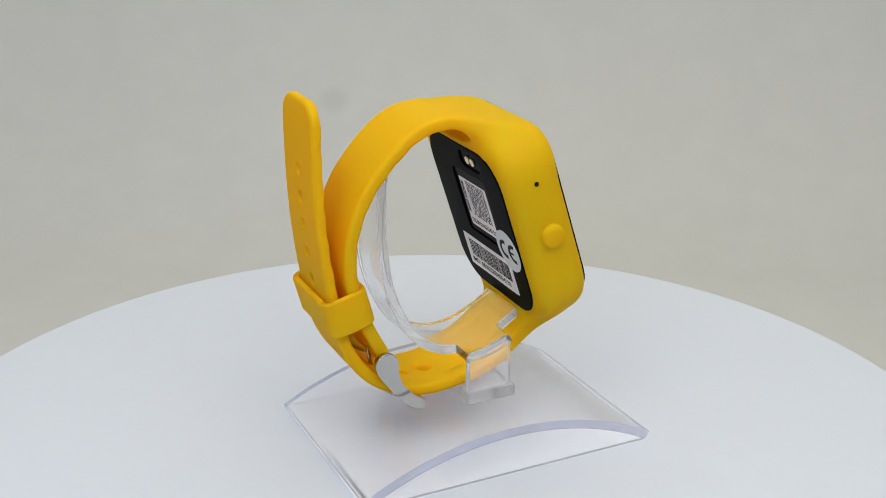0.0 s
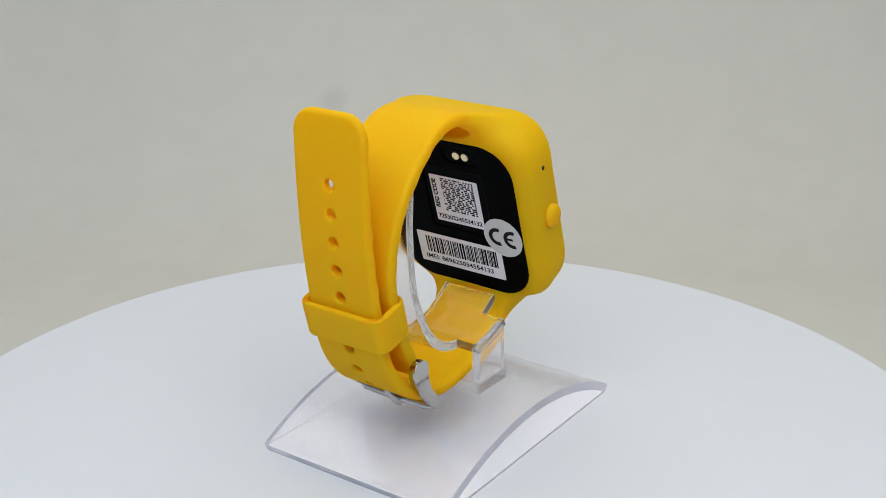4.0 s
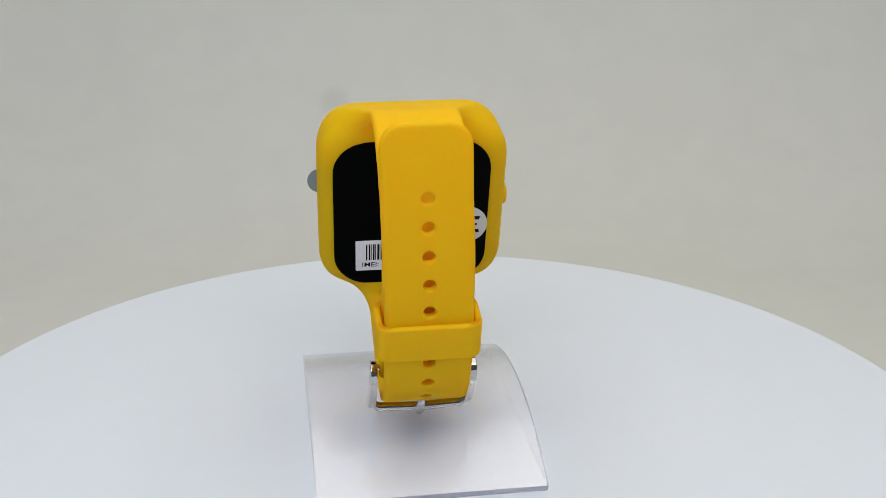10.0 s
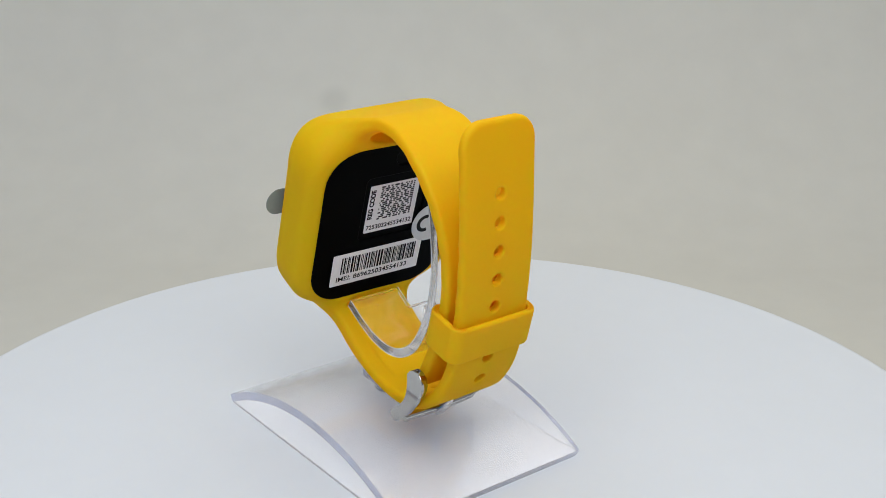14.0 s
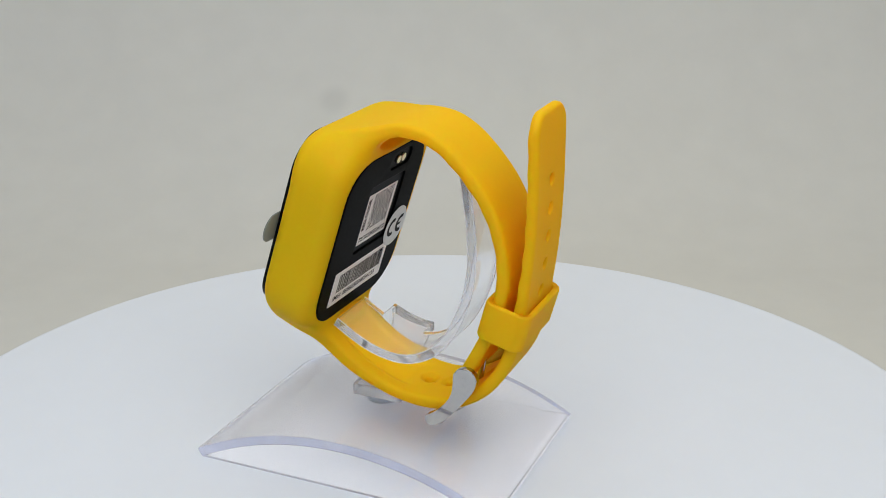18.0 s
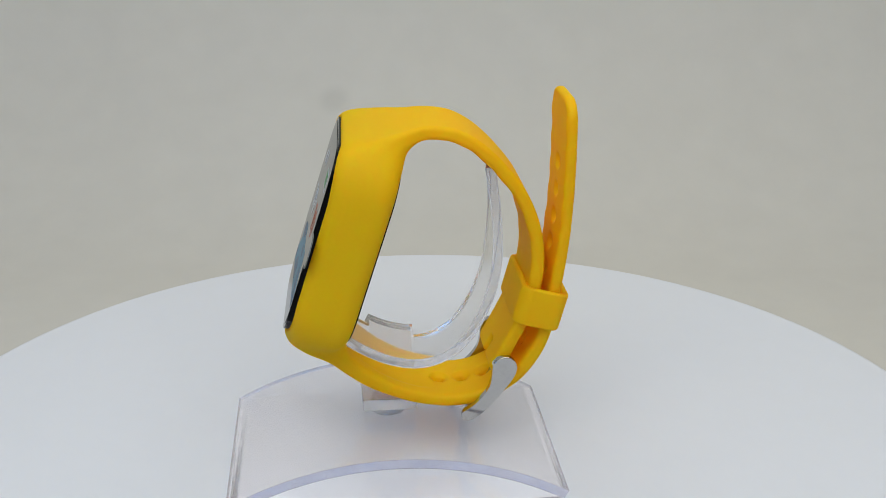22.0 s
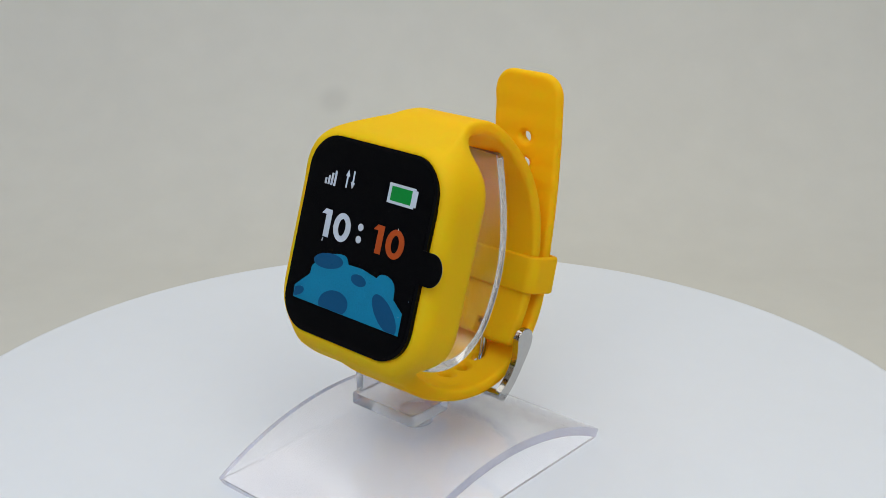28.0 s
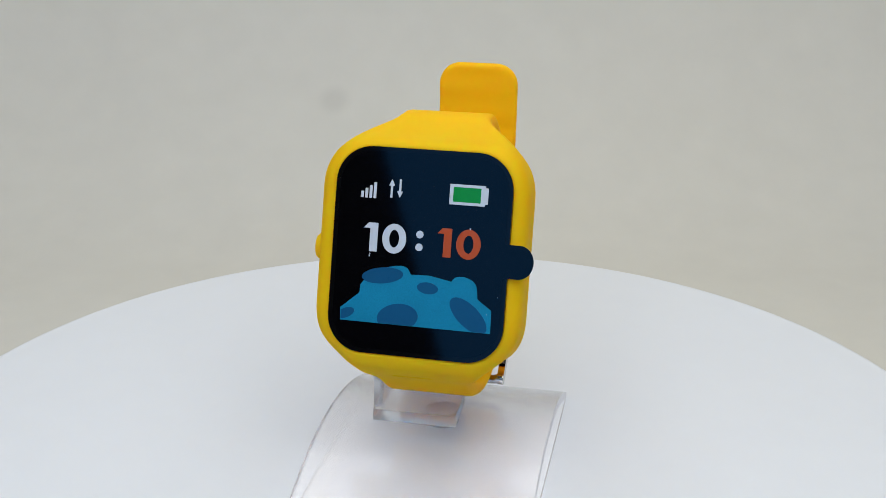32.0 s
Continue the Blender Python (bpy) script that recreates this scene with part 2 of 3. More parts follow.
# ---- the light box ----
def light_box():
    def sheet(name, verts, faces, material, label):
        me = bpy.data.meshes.new(name)
        me.from_pydata(verts, [], faces)
        ob = link_mesh(name, me, material, None, label)
        return tagged(ob, kind="structure")

    # seamless sweep: floor, curve and back in one curved sheet, 3 mm thick
    prof = [(-0.46, -0.062), (0.26, -0.062)]
    prof += [(0.26 + 0.16 * math.sin(radians(a)), 0.098 - 0.16 * math.cos(radians(a))) for a in range(6, 91, 6)]
    prof += [(0.42, 0.098)]
    back = [(y, z) for y, z in prof[:-1]] + [(0.42, 0.098 + 0.0231 * i) for i in range(1, 21)]
    across = [-0.40 + 0.0125 * i for i in range(65)]

    def slack(x, y, z):
        """The cloth is not quite taut: faint folds that run mostly downwards."""
        fold = noise.noise((x * 17, 0.3 * y, z * 6)) + 0.5 * noise.noise((x * 30 + 5, 2.0, z * 17))
        return 0.0035 * fold * min(1.0, max(0.0, (y - 0.2) / 0.15))
    bm = bmesh.new()
    for gap in (0.0, 0.003):
        rows = [[bm.verts.new((1000 * x, 1000 * (y + gap + slack(x, y, z)), 1000 * (z - gap))) for y, z in back] for x in across]
        for r0, r1 in zip(rows, rows[1:]):
            for i in range(len(back) - 1):
                bm.faces.new((r0[i], r0[i + 1], r1[i + 1], r1[i]))
    tagged(part("backdrop", bm, FABRIC, None, "seamless light grey fabric sweep behind the platform", smooth=True), kind="structure")

    def slab(name, lo, hi, material, label):
        v = [(x, y, z) for x in (lo[0], hi[0]) for y in (lo[1], hi[1]) for z in (lo[2], hi[2])]
        f = [(0, 1, 3, 2), (4, 6, 7, 5), (0, 4, 5, 1), (2, 3, 7, 6), (0, 2, 6, 4), (1, 5, 7, 3)]
        return sheet(name, v, f, material, label)

    slab("wall_west", (-0.412, -0.46, -0.07), (-0.402, 0.43, 0.57), FABRIC_SIDE, "grey fabric side of the light box")
    slab("wall_east", (0.402, -0.46, -0.07), (0.412, 0.43, 0.57), FABRIC_SIDE, "grey fabric side of the light box")
    slab("ceiling", (-0.412, -0.46, 0.562), (0.412, 0.43, 0.572), FABRIC, "pale fabric top of the light box")
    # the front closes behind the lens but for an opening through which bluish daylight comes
    edge = ((-0.07, -0.12), (0.57, -0.42))           # unseen west flap, set aslant to slope the blue reflection on the screen
    v = [(x, y, z) for z, far in edge for x, y in ((-0.412, -0.461), (far, -0.461), (far, -0.458), (-0.412, -0.458))]
    sheet("wall_front_west", v, [(3, 2, 1, 0), (4, 5, 6, 7)] + [(k, (k + 1) % 4, 4 + (k + 1) % 4, 4 + k) for k in range(4)], FABRIC_DARK, "unseen grey front flap set aslant to shape the screen reflection")
    slab("wall_front_east", (0.0, -0.472, -0.07), (0.412, -0.462, 0.57), FABRIC_DARK, "grey fabric front flap of the light box")
    slab("wall_front_top", (-0.412, -0.472, 0.283), (0.0, -0.462, 0.57), FABRIC_DARK, "grey fabric front flap of the light box")
    slab("wall_front_low", (-0.412, -0.472, -0.07), (0.0, -0.462, 0.106), FABRIC_DARK, "grey fabric front flap of the light box")
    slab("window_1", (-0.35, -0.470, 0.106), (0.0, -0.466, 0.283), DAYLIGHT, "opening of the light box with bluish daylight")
    slab("floor", (-0.412, -0.46, -0.08), (0.412, 0.43, -0.071), FABRIC_SIDE, "grey fabric bottom of the light box")


light_box()


# ---- the turning platform ----
def turntable():
    top = thing("turntable", "round white plastic photo turntable with a smooth top", "turntable")
    R = 125.8
    part("disc", lathe([(0, 0), (R - 2.2, 0), (R - 2.0, -0.2), (R - 2.0, -8), (0, -8)], 160), PLATFORM, top, "smooth white turning disc", smooth=True)
    part("rim", lathe([(R - 1.98, -0.3), (R - 1.2, -0.3), (R - 0.5, -0.5), (R - 0.1, -1.0), (R, -1.8), (R, -7), (R - 1, -8), (R - 1.98, -8)], 160), PLATFORM, top, smooth=True)
    part("drum", lathe([(0, -8.3), (100, -8.3), (104, -11), (106, -61.9), (0, -61.9)], 96), PLATFORM, top, smooth=True)
    return top


TURNTABLE = turntable()


# ---- the clear stand ----
def stand():
    st = thing("watch_stand", "clear acrylic watch stand with arched foot and open ring", "stand")
    x0, x1, ya, yb, rise, thick = -21.5, 28.2, -44.7, 25.7, 11.3, 2.1
    mid, half = (ya + yb) / 2, (yb - ya) / 2
    R = (half * half + (rise - thick) ** 2) / (2 * (rise - thick)) + thick       # outer radius
    a0 = math.asin(half / (R - thick))

    def arc(r, a=a0):
        return [(mid + r * math.sin(q), rise - R + r * math.cos(q)) for q in np.linspace(-a, a, 57)]
    turn = Matrix(((0, 0, 1, 0), (1, 0, 0, 0), (0, 1, 0, 0), (0, 0, 0, 1)))
    bm = prism(arc(R) + arc(R - thick)[::-1], x0, x1, 0.25)
    bm.transform(turn)
    foot = part("foot", bm, ACRYLIC_FOOT, st, "arched clear acrylic foot", smooth=True)
    inset = arc(R - 0.06, a0 - 0.002) + arc(R - thick + 0.06, a0 - 0.002)[::-1]
    for xa in (x0 + 0.04, x1 - 0.10):
        bm = prism(inset, xa, xa + 0.06)
        bm.transform(turn)
        part("sawn_edge", bm, FROSTED, foot, "frosted lavender cut edge of the foot").visible_shadow = False
    for sign in (-1, 1):
        q0, q1 = sign * (a0 - 0.0006), sign * (a0 - 0.0014)
        pts = [(mid + r * math.sin(q), rise - R + r * math.cos(q)) for q, r in ((q0, R - 0.22), (q0, R - thick + 0.22), (q1, R - thick + 0.22), (q1, R - 0.22))]
        bm = prism(pts, x0 + 0.2, x1 - 0.2)
        bm.transform(turn)
        part("sawn_edge", bm, FROSTED_END, foot, "frosted lavender cut edge of the foot").visible_shadow = False
    # flat sheet that closes the arch below
    bm = prism([(x0 + 0.2, ya + 0.3), (x1 - 0.2, ya + 0.3), (x1 - 0.2, yb - 0.3), (x0 + 0.2, yb - 0.3)], 0.08, 0.45, 0.12)
    base = part("base_sheet", bm, ACRYLIC, st, "thin clear sheet under the arch", smooth=True)
    for xa in (x0 + 0.1, x1 - 0.18):
        bm = prism([(xa, ya + 0.3), (xa + 0.08, ya + 0.3), (xa + 0.08, yb - 0.3), (xa, yb - 0.3)], 0.02, 0.5)
        part("sawn_edge", bm, FROSTED_SHEET, base, "thin lavender edge of the sheet").visible_shadow = False
    foot.visible_shadow = base.visible_shadow = False
    # round peg between the arch and the block
    bm = lathe([(0, 10.7), (3.6, 10.7), (3.7, 10.8), (3.7, 12.35), (3.6, 12.45), (0, 12.45)], 40)
    bm.transform(Matrix.Translation((4.5, -10.4, 0)))
    peg = part("peg", bm, ACRYLIC_CAST, st, "clear round peg under the block", smooth=True)
    # block under the strap and upright plate beside it
    bm = prism(round_rect(-0.7, -10.2, 9.2, 6.0, 0.6, 3), 12.5, 15.2, 0.2)
    block = part("block", bm, ACRYLIC_CAST, st, smooth=True)
    side = [(-14.6, 15.2), (-4.4, 15.2), (-4.4, 23.1), (-9.0, 23.8), (-14.6, 26.2)]
    bm = prism(side, -10.0, -7.9, 0.2)
    bm.transform(turn)
    plate = part("side_plate", bm, ACRYLIC_CAST, st, smooth=True)
    ring = glide([(-19.5, 30.3), (-14.5, 27.2), (-9.5, 25.0), (-4.0, 24.1), (1.0, 25.2), (5.6, 28.4), (9.3, 34.0), (12.0, 41.0),
                  (13.1, 48.0), (13.3, 56.0), (12.7, 63.5), (12.2, 68.3)], 8)
    d = np.gradient(ring, axis=0)
    d /= np.linalg.norm(d, axis=1)[:, None]
    across = np.stack([-d[:, 1], d[:, 0]], 1)
    cols = (-10.0, -4.0, 9.4)                  # a tab reaches from the strip to the side plate
    cells = {(i, 1) for i in range(len(ring) - 1)}
    cells |= {(i, 0) for i in range(len(ring) - 1) if -14.7 < (ring[i, 0] + ring[i + 1, 0]) / 2 < -4.3}
    sheet, edge, cap = bmesh.new(), bmesh.new(), bmesh.new()

    def set_at(x, i, k, out=0.0):
        """A point of the strip, whose free end is twisted a little."""
        y, z = ring[i] + k * across[i] + out * d[i]
        return x, y + 0.007 * (2.7 - x) * max(0.0, z - 48.0), z

    def quad(bm, pts, dx=0.0, out=0.0):
        bm.faces.new([bm.verts.new(set_at(cols[c] + dx, i, k, out)) for i, c, k in pts])
    for i, c in cells:
        for k in (-1.0, 1.0):
            quad(sheet, [(i, c, k), (i + 1, c, k), (i + 1, c + 1, k), (i, c + 1, k)])
        for near, a, b in (((i - 1, c), (i, c), (i, c + 1)), ((i + 1, c), (i + 1, c), (i + 1, c + 1)),
                           ((i, c - 1), (i, c), (i + 1, c)), ((i, c + 1), (i, c + 1), (i + 1, c + 1))):
            if near not in cells:
                rim_face = [(*a, -1.0), (*b, -1.0), (*b, 1.0), (*a, 1.0)]
                quad(sheet, rim_face)
                if near[0] == len(ring) - 1:
                    quad(cap, rim_face, out=0.03)
                elif near[0] == i:
                    quad(edge, rim_face, dx=0.03 * (near[1] - c))
    for bm in (sheet, edge):
        bmesh.ops.remove_doubles(bm, verts=bm.verts, dist=0.001)
    arm = part("ring", sheet, ACRYLIC, st, "clear acrylic open ring inside the strap loop", smooth=True)
    rim = part("cut_edge", edge, FROSTED_RING, arm, "polished pale cut edge of the ring", smooth=True)
    # highlight lines along the ring's corners, added as thin pale rods
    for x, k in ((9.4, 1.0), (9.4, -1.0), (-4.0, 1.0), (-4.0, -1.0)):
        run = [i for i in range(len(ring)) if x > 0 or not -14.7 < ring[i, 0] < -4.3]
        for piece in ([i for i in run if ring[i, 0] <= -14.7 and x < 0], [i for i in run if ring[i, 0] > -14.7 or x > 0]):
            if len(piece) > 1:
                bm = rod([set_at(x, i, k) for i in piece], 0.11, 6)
                part("corner_glint", bm, GLINT, arm, "thin pale rod drawn as a highlight along a ring corner", smooth=True).visible_shadow = False
    arm.visible_shadow = False
    part("cut_end", cap, SAWN_END, arm, "brownish sawn end of the ring")
    for o in (block, plate, rim, peg):
        o.visible_shadow = False
    return st


STAND = stand()


# ---- the watch ----
TILT = math.atan(0.3225)
CT, ST = math.cos(TILT), math.sin(TILT)
CX = 3.0
# case space: x, v up along the face, w out of the face
YAW = radians(-1.3)
CASE = Matrix.Translation((3, -20, 0)) @ Matrix.Rotation(YAW, 4, "Z") @ Matrix.Translation((-3, 20, 0)) @ Matrix(
    ((1, 0, 0, 0), (0, ST, -CT, -26.7), (0, CT, ST, 56.0), (0, 0, 0, 1)))

UPPER = glide([(-14.6, 71.9), (-12.8, 73.6), (-9.8, 75.0), (-6.2, 76.0), (-1.6, 76.7), (4.3, 75.65), (10.0, 71.8), (16.0, 65.0), (19.2, 59.0),
               (20.9, 52.8), (21.2, 46.5), (20.3, 41.0), (18.6, 36.0), (16.3, 31.0), (14.2, 27.0), (13.2, 25.2), (12.1, 23.3)])
LOWER = glide([(-28.0, 34.2), (-26.3, 31.6), (-22.6, 28.6), (-18.9, 25.1), (-13.7, 21.2), (-7.6, 18.3), (-1.7, 16.7), (4.4, 16.3), (10.6, 17.6), (17.0, 21.6),
               (21.5, 27.7), (24.0, 34.8), (25.4, 43.5), (26.3, 50.0), (26.95, 57.0), (27.3, 66.0), (27.35, 75.0), (27.2, 83.2)])


def arc_length(c):
    return np.concatenate([[0], np.cumsum(np.linalg.norm(np.diff(c, axis=0), axis=1))])


def silicone_cover():
    """The case cover and both strap halves, one soft moulding, from a distance field; returned in three pieces."""
    step = 0.4
    lo, hi = np.array([-19.5, -36.0, 13.5]), np.array([25.5, 30.5, 87.0])
    xs, ys, zs = (np.arange(a, b, step) for a, b in zip(lo, hi))
    X, Y, Z = np.meshgrid(xs, ys, zs, indexing="ij", sparse=True)
    CXX = 3.0 + math.cos(YAW) * (X - 3.0) + math.sin(YAW) * (Y + 20.0)
    dy, dz = 6.7 - math.sin(YAW) * (X - 3.0) + math.cos(YAW) * (Y + 20.0), Z - 56.0
    V, Wd = ST * dy + CT * dz, -CT * dy + ST * dz

    def corner_of(qx, qy, p):
        """Distance past a corner that bends ever more gently towards its ends as p grows past 2."""
        if p == 2:
            d = np.hypot(np.maximum(qx, 0), np.maximum(qy, 0))
        else:
            d = (np.maximum(qx, 0) ** p + np.maximum(qy, 0) ** p) ** (1 / p)
        return d + np.minimum(np.maximum(qx, qy), 0)

    def box2(px, py, a, b, r, p=2):
        return corner_of(np.abs(px) - a + r, np.abs(py) - b + r, p) - r

    def slab_of(d2, w, wc, hw, r, p=2):
        return corner_of(d2 + r, np.abs(w - wc) - hw + r, p) - r

    def ease(s, a, b):
        t = np.clip((s - a) / (b - a), 0, 1)
        return t * t * (3 - 2 * t)

    back = np.clip((-Wd - 2) / 8, 0, 1)              # a little wider towards the back
    top = ease(V, 9, 20)                             # towards the upper strap the lip rises to the glass
    lip = Wd - 1.0 * top * np.clip((Wd + 9) / 5, 0, 1)
    case = slab_of(box2(CXX - 2.75 + 0.2 * back, V - 0.2 * top, 21.1 + 0.3 * back, 21.95, 11.4 - 1.0 * back, 2.5), lip, -7.75, 6.45, 4.1, 2.3)

    def lane(s, L):
        """The middle of the lower strap, which drifts sideways a little on its way."""
        return 2.9 + 1.2 * ease(s, 15, 65) + 0.9 * ease(s, 65, L)

    def strap(curve, half, width, centre, tip):
        run = 7.0
        last = curve[-1] - curve[-2]
        curve = np.vstack([curve, curve[-1] + last / np.linalg.norm(last) * run])
        L = arc_length(curve)
        YY, ZZ = np.meshgrid(ys, zs, indexing="ij")
        best, at, side = np.full(YY.shape, 1e9), np.zeros(YY.shape), np.zeros(YY.shape)
        for i in range(len(curve) - 1):
            a, d = curve[i], curve[i + 1] - curve[i]
            t = np.clip(((YY - a[0]) * d[0] + (ZZ - a[1]) * d[1]) / (d @ d), 0, 1)
            r = np.hypot(YY - a[0] - t * d[0], ZZ - a[1] - t * d[1])
            m = r < best
            best[m], at[m] = r[m], (L[i] + t * np.linalg.norm(d))[m]
            side[m] = (((ZZ - a[1]) * d[0] - (YY - a[0]) * d[1]) / np.linalg.norm(d))[m]
        h = half(at, L[-1] - run)
        w = width(at, L[-1] - run)
        r = 1.05
        end = L[-1] - run
        px, ps = np.abs(X - centre(at, end)[None]) - w[None] + tip, (at - end + tip)[None]
        plan = np.hypot(np.maximum(px, 0), np.maximum(ps, 0)) + np.minimum(np.maximum(px, ps), 0) - tip
        qx, qr = plan + r, (best - h + r)[None]
        return np.hypot(np.maximum(qx, 0), np.maximum(qr, 0)) + np.minimum(np.maximum(qx, qr), 0) - r, at, side

    up, s_up, in_up = strap(UPPER, lambda s, L: 1.45 + 0.0 * s, lambda s, L: 9.5 + 5.5 * (1 - ease(s, 0, 15)),
               lambda s, L: 3.4 + 0.6 * ease(s, 25, 75), 1.5)
    dn, s_dn, in_dn = strap(LOWER, lambda s, L: 1.9 - 0.5 * ease(s, 12, 28) - 0.18 * ease(s, 60, 90), lambda s, L: 9.4 + 3.4 * (1 - ease(s, -4, 14)) - 0.3 * ease(s, 25, 65),
               lane, 5.0)

    # dents across the inside of the free end, one at each hole
    run = arc_length(LOWER)
    first = np.interp(68.2, LOWER[len(LOWER) // 2:, 1], run[len(LOWER) // 2:])
    dent = ease(s_dn, first - 34, first - 22) * (0.5 + 0.5 * np.cos(2 * math.pi * (s_dn - first) / 6.1)) * np.clip(in_dn / 0.8, 0, 1)
    dn = dn + (0.16 * dent)[None]
    # shallow channel along its root
    hollow = ease(s_dn, 9, 13) * (1 - ease(s_dn, 30, 34)) * np.clip(in_dn / 0.8, 0, 1)
    dn = dn + 0.55 * hollow[None] * (1 - ease(np.abs(X - lane(s_dn, arc_length(LOWER)[-1])[None]), 4.6, 6.6))

    ridge = ease(s_up, 16, 24) * (1 - ease(s_up, 50, 58)) * (0.5 + 0.5 * np.cos(2 * math.pi * s_up / 6.1)) * np.clip(-in_up / 0.8, 0, 1)
    up = up + (0.14 * ridge)[None]

    def blend(a, b, k):
        h = np.maximum(k - np.abs(a - b), 0) / k
        return np.minimum(a, b) - h * h * k / 4

    field = np.minimum(blend(case, up, 6.5), blend(case, dn, 7.0))
    # holes of the lower strap, wider on the inside
    L = arc_length(LOWER)
    first = np.interp(68.2, LOWER[len(LOWER) // 2:, 1], L[len(LOWER) // 2:])
    for k in range(12):
        s = first - 6.1 * k + (0.9 - 0.7 * (11 - k) if k > 8 else 0.0)
        c = np.array([np.interp(s, L, LOWER[:, 0]), np.interp(s, L, LOWER[:, 1])])
        c2 = np.array([np.interp(s + 0.5, L, LOWER[:, 0]), np.interp(s + 0.5, L, LOWER[:, 1])])
        t = (c2 - c) / np.linalg.norm(c2 - c)
        along = (Y - c[0]) * t[0] + (Z - c[1]) * t[1]
        across = (Y - c[0]) * -t[1] + (Z - c[1]) * t[0]          # inward
        xc = float(lane(np.array(s), L[-1]))
        hole = np.maximum(np.hypot(along, X - xc) - 1.28, np.abs(across) - 4)
        dish = np.hypot(np.hypot(along, (X - xc) * 0.8), 1.3 * (across - 2.05)) - 2.2
        field = np.maximum(field, -np.where(np.abs(across) < 5, np.minimum(hole, dish), 9))
    # pocket under the root of the upper one, speaker slit
    pocket = 2.0 * (np.hypot(np.hypot((X - 3.0) / 8.8, (V - 22.2) / 2.1), (Wd + 15.6) / 4.8) - 1)
    field = np.maximum(field, -pocket)
    pocket = 2.0 * (np.hypot(np.hypot((X - 3.0) / 7.5, (V + 22.6) / 2.0), (Wd + 16.2) / 4.0) - 1)
    field = np.maximum(field, -pocket)
    notch = np.maximum(np.abs(X - 4.1) - 1.3, (np.abs(s_up - arc_length(UPPER)[-1]) - 4.4 + np.where(np.abs(in_up) < 3, 0, 99))[None])
    field = np.maximum(field, -notch)
    slit = np.maximum(np.abs(0.35 * (V + 25.35) + 0.94 * (Wd + 6.9)) - 0.3, np.maximum(np.abs(CXX - 2.1) - 4.1, np.abs(0.94 * (V + 25.35) - 0.35 * (Wd + 6.9)) - 1.1))
    field = np.maximum(field, -slit)
    # bed of the glass, with a soft lip
    bed = np.maximum(box2(CXX - CX - 0.15, V - 0.1, 17.6, 20.3, 7.1), -1.5 - Wd)
    soft = np.maximum(0.9 - np.abs(field + bed), 0) / 0.9
    field = np.maximum(field, -bed) + soft * soft * 0.225
    # room for the watch body
    field = np.maximum(field, -np.maximum(box2(CXX - 3.0, V, 17.9, 20.0, 8.5), np.abs(Wd + 7.2) - 5.6))
    # bed of the back plate
    field = np.maximum(field, -np.maximum(box2(CXX - 2.85, V + 0.6, 17.4, 19.6, 8.0), np.abs(Wd + 13.9) - 1.4))
    # surface nets
    F = field.astype(np.float32)
    ins = F < 0
    n = np.array(F.shape) - 1
    acc, cnt = np.zeros((*n, 3), np.float32), np.zeros(tuple(n), np.float32)
    corner = [(i, j, k) for i in (0, 1) for j in (0, 1) for k in (0, 1)]
    for a in corner:
        for ax in range(3):
            if a[ax]:
                continue
            b = list(a)
            b[ax] = 1
            fa = F[a[0]:a[0] + n[0], a[1]:a[1] + n[1], a[2]:a[2] + n[2]]
            fb = F[b[0]:b[0] + n[0], b[1]:b[1] + n[1], b[2]:b[2] + n[2]]
            m = (fa < 0) != (fb < 0)
            t = np.where(m, fa / np.where(m, fa - fb, 1), 0)
            for c in range(3):
                acc[..., c] += np.where(m, a[c] + (t if c == ax else 0), 0)
            cnt += m
    live = cnt > 0
    ident = np.full(tuple(n), -1)
    ident[live] = np.arange(live.sum())
    cells = np.argwhere(live)
    P = lo + step * (cells + acc[live] / cnt[live][:, None])

    grad = np.gradient(F, step)

    def sample(A, P):
        g = (P - lo) / step
        i = np.clip(np.floor(g).astype(int), 0, np.array(F.shape) - 2)
        f = g - i
        out = 0
        for a in corner:
            wgt = np.prod([f[:, c] if a[c] else 1 - f[:, c] for c in range(3)], axis=0)
            out = out + wgt * A[i[:, 0] + a[0], i[:, 1] + a[1], i[:, 2] + a[2]]
        return out

    for _ in range(2):
        G = np.stack([sample(g, P) for g in grad], 1)
        P = P - (sample(F, P) / np.maximum((G * G).sum(1), 0.2))[:, None] * G * 0.8
    N = np.stack([sample(g, P) for g in grad], 1)
    N /= np.maximum(np.linalg.norm(N, axis=1), 1e-6)[:, None]

    quads = []
    for ax in range(3):
        o1, o2 = [c for c in range(3) if c != ax]
        s0, s1 = [slice(1, -1)] * 3, [slice(1, -1)] * 3
        s0[ax], s1[ax] = slice(0, -1), slice(1, None)
        cross = ins[tuple(s0)] != ins[tuple(s1)]
        at = np.argwhere(cross)
        flip = ins[tuple(s0)][cross]
        base = at.copy()
        base[:, o1] += 1
        base[:, o2] += 1
        def cell(d1, d2):
            q = base.copy()
            q[:, o1] -= d1
            q[:, o2] -= d2
            return ident[q[:, 0], q[:, 1], q[:, 2]]
        q = np.stack([cell(1, 1), cell(0, 1), cell(0, 0), cell(1, 0)], 1)
        odd = flip if ax != 1 else ~flip
        q[~odd] = q[~odd][:, ::-1]
        quads.append(q)
    quads = np.vstack(quads)
    quads = quads[(quads >= 0).all(1)]

    # three pieces: cover of the case, strap with the buckle, strap with the holes
    C = P[quads].mean(1)
    v = ST * (C[:, 1] + 26.7) + CT * (C[:, 2] - 56)
    w = -CT * (C[:, 1] + 26.7) + ST * (C[:, 2] - 56)
